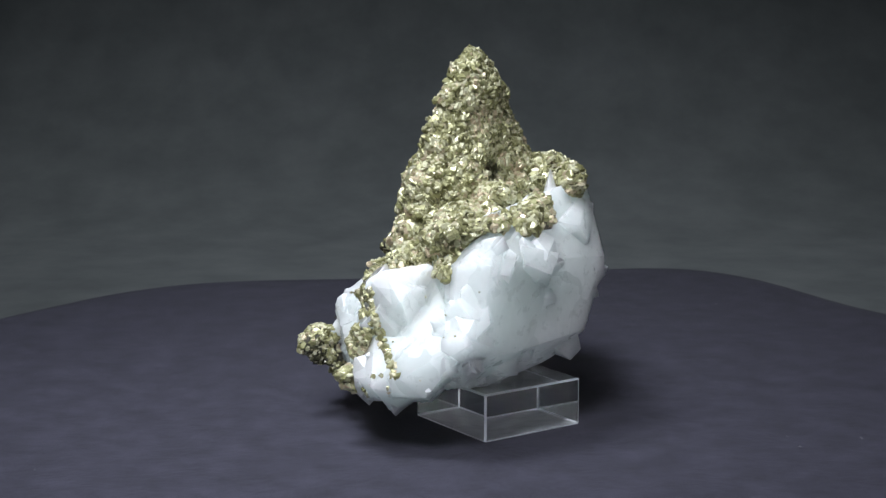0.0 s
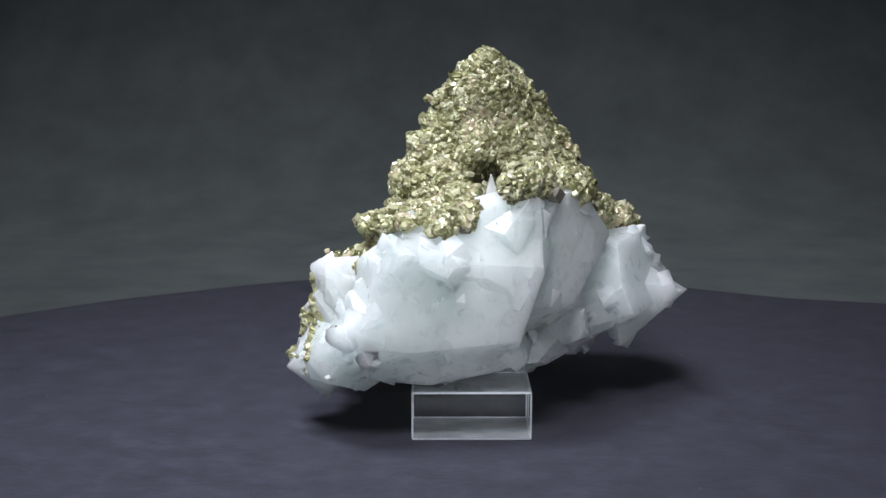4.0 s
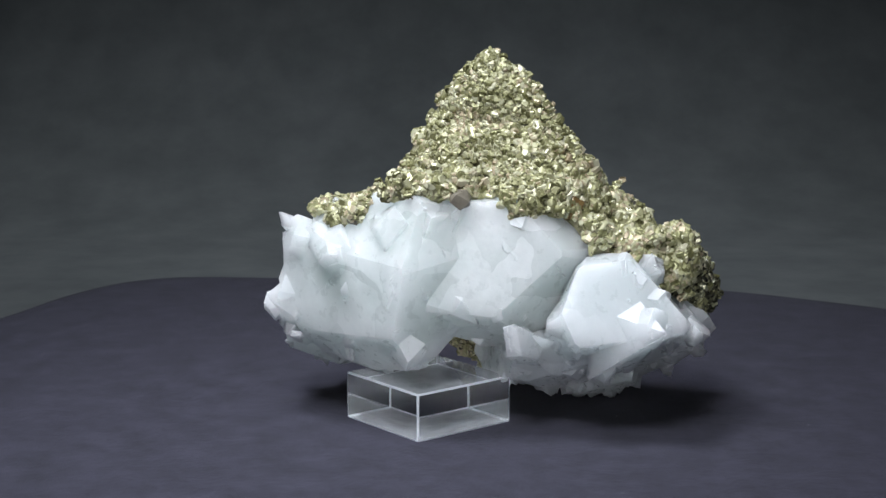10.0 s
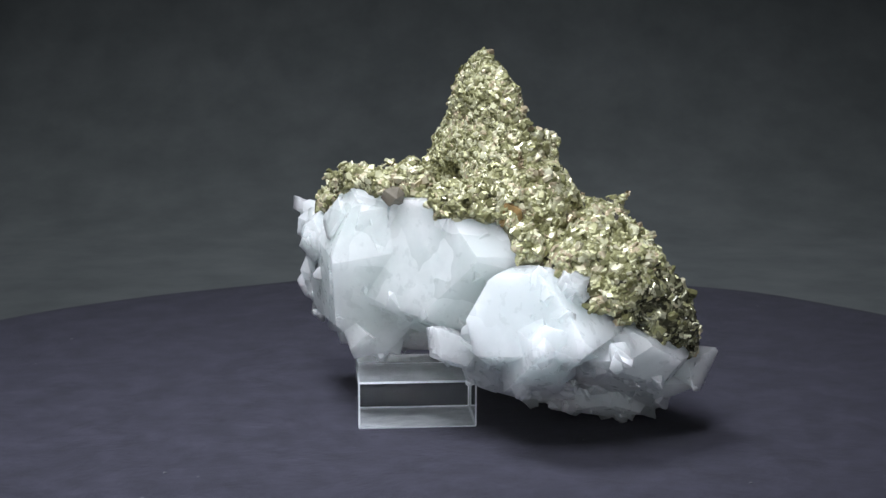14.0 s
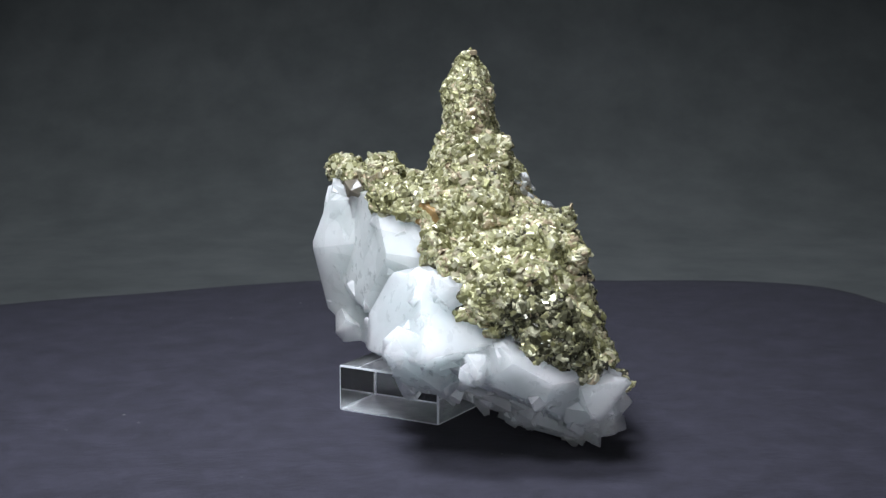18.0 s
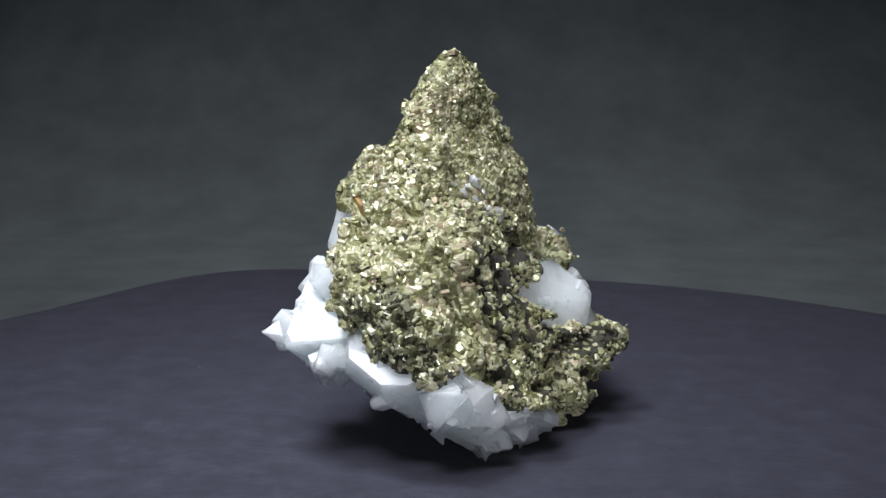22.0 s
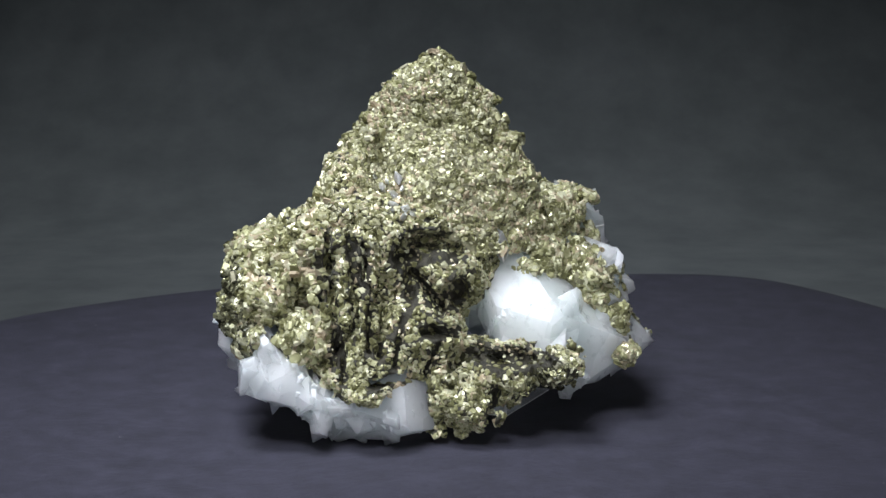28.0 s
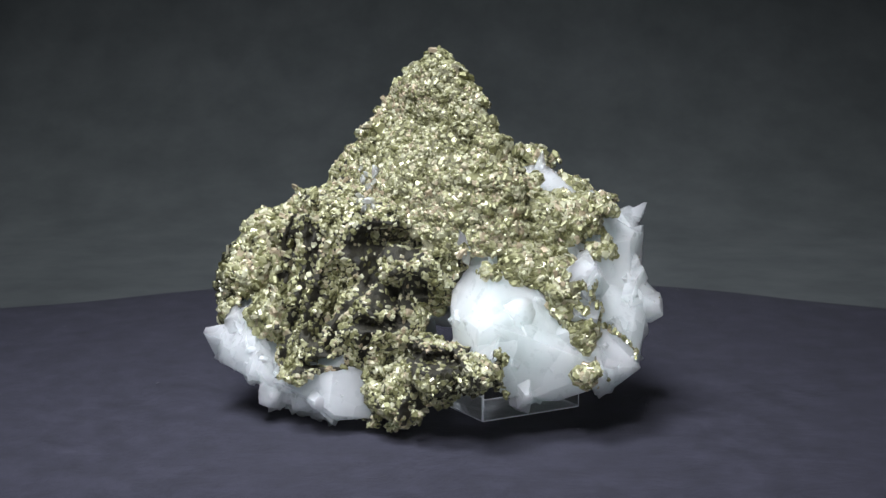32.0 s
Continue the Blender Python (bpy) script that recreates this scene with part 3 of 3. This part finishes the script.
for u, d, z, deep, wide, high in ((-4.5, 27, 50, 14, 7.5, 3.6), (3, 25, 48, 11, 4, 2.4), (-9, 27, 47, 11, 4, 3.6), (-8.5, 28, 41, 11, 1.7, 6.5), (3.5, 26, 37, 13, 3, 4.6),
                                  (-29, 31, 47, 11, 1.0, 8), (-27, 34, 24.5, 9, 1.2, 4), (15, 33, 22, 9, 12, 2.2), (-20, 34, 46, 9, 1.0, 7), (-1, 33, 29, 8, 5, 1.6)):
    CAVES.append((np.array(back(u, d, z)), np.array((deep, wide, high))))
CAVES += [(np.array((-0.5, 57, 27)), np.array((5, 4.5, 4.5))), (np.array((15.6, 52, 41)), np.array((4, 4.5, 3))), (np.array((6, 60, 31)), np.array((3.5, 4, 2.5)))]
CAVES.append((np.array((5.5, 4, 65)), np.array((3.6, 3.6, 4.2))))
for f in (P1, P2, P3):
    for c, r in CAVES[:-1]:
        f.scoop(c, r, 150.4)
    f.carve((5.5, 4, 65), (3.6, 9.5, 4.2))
P3.egg(back(-1.5, 22.5, 43.5), (4.6, 3.8, 4.6), soft=0.8)
for f in (P1, P2, P3):
    f.ripple(0.3, 3.5, 8)


def plate(sides, seed):
    """Half of a chamfered tabular crystal, lying on z = 0: corners and faces."""
    rnd = np.random.RandomState(seed)
    a = np.sort((np.arange(sides) + rnd.uniform(-0.25, 0.25, sides)) * 2 * math.pi / sides)
    rad = rnd.uniform(0.8, 1.1, sides)
    ring = np.stack((np.cos(a) * rad, np.sin(a) * rad), 1)
    low = np.c_[ring * 0.9, np.full(sides, -0.9)]
    mid = np.c_[ring, np.full(sides, 0.15)]
    top = np.c_[ring * rnd.uniform(0.62, 0.85), np.full(sides, 0.55)]
    v = np.concatenate((low, mid, top))
    f = [[i, (i + 1) % sides, sides + (i + 1) % sides, sides + i] for i in range(sides)]
    f += [[sides + i, sides + (i + 1) % sides, 2 * sides + (i + 1) % sides, 2 * sides + i] for i in range(sides)]
    f.append(list(range(2 * sides, 3 * sides)))
    return v, f


PLATES = [plate(n, 40 + i) for i, n in enumerate((4, 5, 6, 4, 6, 5, 4))]


def turned_axes(normal, lean):
    """Turned axes whose z lies near each normal."""
    n = normal + rng.normal(size=normal.shape) * lean[:, None]
    n /= np.linalg.norm(n, axis=1)[:, None]
    t = np.cross(n, rng.normal(size=n.shape))
    t /= np.linalg.norm(t, axis=1)[:, None]
    return np.stack((t, np.cross(n, t), n), 2)


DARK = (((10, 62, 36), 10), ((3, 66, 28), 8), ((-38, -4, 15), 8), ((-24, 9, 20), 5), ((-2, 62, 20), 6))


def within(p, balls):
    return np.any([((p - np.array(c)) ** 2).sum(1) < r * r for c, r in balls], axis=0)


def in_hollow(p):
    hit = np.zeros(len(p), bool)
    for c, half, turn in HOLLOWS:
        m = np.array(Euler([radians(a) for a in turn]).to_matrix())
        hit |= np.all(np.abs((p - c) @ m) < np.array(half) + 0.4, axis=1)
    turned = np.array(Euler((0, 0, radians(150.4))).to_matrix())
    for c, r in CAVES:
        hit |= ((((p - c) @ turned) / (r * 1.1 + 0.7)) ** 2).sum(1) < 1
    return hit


def coat(name, field, parent, spacing, size_of, big, label):
    """Scatter small crystals over a field's surface: most joined, the big ones as parts."""
    v, q = surface_net(field.f, field.lo, field.h)
    p = v[q]
    cr = np.cross(p[:, 2] - p[:, 0], p[:, 3] - p[:, 1])
    area = np.linalg.norm(cr, axis=1) / 2
    n = cr / (2 * area[:, None] + 1e-9)
    pick = rng.choice(len(q), int(area.sum() / spacing ** 2), p=area / area.sum())
    w = rng.dirichlet((1, 1, 1, 1), len(pick))
    at, nn = (p[pick] * w[:, :, None]).sum(1), n[pick]
    free = (A.at(at + nn) > 0.6) & (B.at(at + nn) > 0.6) & (at[:, 2] > 1.5)
    for other in (P1, P2, P3):
        if other is not field:
            free &= other.at(at) > -0.8
    # few flakes in hollows, so the ground's painted shade shows there
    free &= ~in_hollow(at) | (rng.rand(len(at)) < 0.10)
    at, nn = at[free], nn[free]
    size = size_of(at, nn) * np.exp(np.clip(rng.normal(size=len(at)) * 0.36, -0.9, 0.52))
    axes = turned_axes(nn, np.where(rng.rand(len(at)) < 0.15, 1.0, 0.28))
    thick = size * rng.uniform(0.24, 0.58, len(at))
    order = np.argsort(-size + rng.rand(len(size)) * 0.25)
    for i in order[:big]:
        turned = Matrix(axes[i].tolist()).to_4x4()
        ob = new("pyrite_crystal", CRYSTALS[int(i) % len(CRYSTALS)])
        ob.parent = parent
        ob.matrix_basis = Matrix.Translation(at[i] * 0.001) @ turned @ Matrix.Diagonal((size[i] * 0.001, size[i] * 0.001, thick[i] * 0.001, 1))
    rest = order[big:]
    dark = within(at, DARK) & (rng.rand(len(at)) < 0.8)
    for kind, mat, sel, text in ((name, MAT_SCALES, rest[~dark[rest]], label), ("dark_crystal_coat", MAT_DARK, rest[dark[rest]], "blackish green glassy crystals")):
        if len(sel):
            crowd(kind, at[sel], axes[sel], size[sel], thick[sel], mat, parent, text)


def crowd(name, at, axes, size, thick, mat, parent, label):
    """Many small crystals in one mesh."""
    verts, faces, base = [], [], 0
    kind = rng.randint(0, len(PLATES), len(at))
    for k, (pv, pf) in enumerate(PLATES):
        sel = np.where(kind == k)[0]
        loc = pv[None] * np.stack((size[sel], size[sel] * rng.uniform(0.65, 1.0, len(sel)), thick[sel]), 1)[:, None]
        out = (np.einsum("nij,nkj->nki", axes[sel], loc) + at[sel][:, None]).reshape(-1, 3)
        verts.append(out)
        for s in range(len(sel)):
            o = base + s * len(pv)
            faces += [[o + c for c in f] for f in pf]
        base += len(out)
    return tagged(link(name, mesh_of(name, (np.concatenate(verts) * 0.001).tolist(), faces), mat, parent, label), kind="stuff")


CRYSTALS = []
for v, f in PLATES:
    me = mesh_of("pyrite_crystal", v.tolist(), f)
    me.materials.append(MAT_CRYSTAL)
    CRYSTALS.append(me)

N_BACK = np.array((-0.87, 0.5, 0.0))
blade_ob = link("pyrite_blade", P1.mesh("pyrite_blade"), MAT_GROUND, specimen, "tall tapering blade covered with golden crystals")
band_ob = link("pyrite_band", P2.mesh("pyrite_band"), MAT_GROUND, specimen, "golden crystal band over the white mass")
crust_ob = link("pyrite_crust", P3.mesh("pyrite_crust"), MAT_SHADE_GROUND, specimen, "rugged golden crust with hollows coloured dark as shade")
coat("crystal_coat", P1, blade_ob, 0.66, lambda p, n: np.where(n @ N_BACK > 0.35, 0.60, np.where(n @ N_BACK < -0.5, 0.80, 1.05)), 100, "fine golden flaky crystals")
coat("crystal_coat", P2, band_ob, 0.80, lambda p, n: np.full(len(p), 0.95), 80, "pale golden flaky crystals")
coat("crystal_coat", P3, crust_ob, 0.74, lambda p, n: np.where(p @ (-0.494, -0.87, 0) > -34, np.where(n @ N_BACK > 0.2, 0.72, 0.8), 1.1), 110, "coarse golden flaky crystals")



def settle(fields, start, way):
    """The point where a line from start along way first meets one of the fields, and the way out of it."""
    p, w = np.array(start, float), np.array(way, float) / np.linalg.norm(way)
    for i in range(600):
        if min(f.at(p[None])[0] for f in fields) < 0:
            return p
        p = p + w * 0.2
    return None


def small_stone(name, at, r, turn, planes, seed, mat, parent, label=""):
    """A small faceted crystal as a part of its own."""
    bm = bmesh.new()
    rnd = random.Random(seed)
    for i in range(planes):
        z = 1 - 2 * (i + 0.5) / planes
        a, q = i * 2.4 + rnd.uniform(-0.4, 0.4), math.sqrt(1 - z * z)
        bm.verts.new((q * math.cos(a), q * math.sin(a), z))
    bmesh.ops.convex_hull(bm, input=bm.verts[:])
    for v in [v for v in bm.verts if not v.link_faces]:
        bm.verts.remove(v)
    bmesh.ops.bevel(bm, geom=bm.edges[:], offset=0.03, segments=1, affect="EDGES")
    m = pose(at[0] * 0.001, at[1] * 0.001, at[2] * 0.001, *turn) @ Matrix.Diagonal((r[0] * 0.001, r[1] * 0.001, r[2] * 0.001, 1))
    bmesh.ops.transform(bm, matrix=m, verts=bm.verts)
    return part(name, bm, mat, parent, label)


small_stone("smoky_crystal", (18, -28.9, 57.2), (5.0, 4.4, 4.4), (10, 20, 30), 10, 1, MAT_SMOKY, band_ob, "smoky brown glassy crystal")
small_stone("smoky_crystal", (30.0, -3, 62.3), (3.0, 3.6, 3.0), (0, 10, 70), 12, 2, MAT_SMOKY, band_ob, "smoky grey glassy crystal")
small_stone("amber_crystal", (22.2, 26.0, 58.8), (3.2, 3.8, 4.4), (12, 8, 40), 9, 3, MAT_AMBER, band_ob, "amber brown glassy crystal")

small_stone("calcite_crystal", back(14.5, 14, 48), (2.6, 2.4, 6), (0, 5, 60), 8, 22, MAT_CALCITE, calcite_a, "blocky white calcite crystal")

# little white crystals in the gold
gold = (P1, P2, P3)
for i, (y, z, r) in enumerate(((23, 66, 1.9), (26.5, 63.5, 1.3), (24.5, 61.5, 1.5), (26.5, 60, 1.2), (24, 59, 1.6), (27.5, 66, 0.9), (22.5, 57.5, 1.0), (25.5, 65, 1.0), (25, 57, 1.1), (23, 63.5, 0.9), (27, 58.5, 0.8))):
    c = settle(gold, (-45, y, z), (1, 0, 0)) - np.array((1.7, 0, 0))
    small_stone("calcite_crystal", c, (r * 0.8, r * 0.65, r * 1.45), (23 * i, 35 - 9 * i, 50 * i), 7 + i % 3, 10 + i, MAT_CALCITE, crust_ob, "tiny white calcite crystal")


def crystal_on(fields, start, way, size, parent):
    c = settle(fields, start, way)
    if c is None:
        return
    n = -np.array(way, float) / np.linalg.norm(way)
    ax = turned_axes(n[None], np.array((0.5,)))[0]
    ob = new("pyrite_crystal", CRYSTALS[rng.randint(len(CRYSTALS))])
    ob.parent = parent
    ob.matrix_basis = Matrix.Translation(c * 0.001) @ Matrix(ax.tolist()).to_4x4() @ Matrix.Diagonal((size * 0.001, size * 0.001, size * 0.0006, 1))


# gold along the crack, and specks on the milky face
for k in range(72):
    t = k / 71
    x = -23.5 + 1.2 * t + 6.2 * t * t + rng.normal() * (0.5 + 0.5 * t * (1 - t))
    crystal_on((A, B), (x, -62, 40.5 - 19.5 * t), (0, 1, 0), rng.uniform(0.7, 1.3), calcite_a)
for x, z in ((-24.7, 15.9), (-24, 14.6), (-23.6, 13.6), (-18.3, 16.6), (-18.0, 15.6), (-18.6, 17.6), (-22, 21), (-20, 21.2)):
    crystal_on((A, B), (x, -62, z), (0, 1, 0), rng.uniform(0.6, 1.0), calcite_a)
for x, z in ((-9.4, 38.3), (-4.6, 31.9), (-1.9, 32.6), (-1.1, 32.1), (-11.9, 29.4), (-0.6, 23.0), (-10.5, 20.3), (-4.2, 36.2), (-15.4, 30.4), (3.9, 42.3), (-17.3, 28.2)):
    crystal_on((A, B), (x, -62, z), (0, 1, 0), rng.uniform(0.28, 0.42), calcite_a)

# jagged small calcite crystals along the lower edges
for field, parent, count, low, high, seed in ((B, calcite_b, 60, 1.5, 19, 61), (A, calcite_a, 16, 6, 24, 62)):
    v, q = surface_net(field.f, field.lo, field.h)
    rnd = np.random.RandomState(seed)
    c = v[q[rnd.choice(len(q), 4000)]].mean(1)
    out = c - (c[:, 2] > -9)[:, None] * c.mean(0)
    keep = (c[:, 2] > low) & (c[:, 2] < high) & (P1.at(c) > 2) & (P2.at(c) > 2) & (P3.at(c) > 2)
    if field is A:
        keep &= (c[:, 1] < -34) | (B.at(c) < 3)
    keep &= np.hypot(c[:, 0] - 9, c[:, 1] + 9) > 22
    for i, k in enumerate(np.where(keep)[0][:count]):
        r = rnd.uniform(0.8, 1.9)
        a = math.degrees(math.atan2(out[k][1], out[k][0]))
        small_stone("calcite_crystal", c[k] - 0.55 * r * out[k] / np.linalg.norm(out[k]), (r * 1.3, r * 0.8, r * 0.7), (rnd.uniform(-30, 30), rnd.uniform(-20, 30), a),
                    7 + i % 4, seed * 100 + i, MAT_POINTS, parent)


def motions():
    turns = [(t, pose(0, 0, 0, 0, 0, -SPIN * t)) for t in range(33)]
    walk(turntable, [(t, Matrix.Translation((0, 0, -0.0005)) @ m) for t, m in turns])
    walk(specimen, turns)
    walk(stand, [(t, m @ STAND_AT) for t, m in turns])


motions()
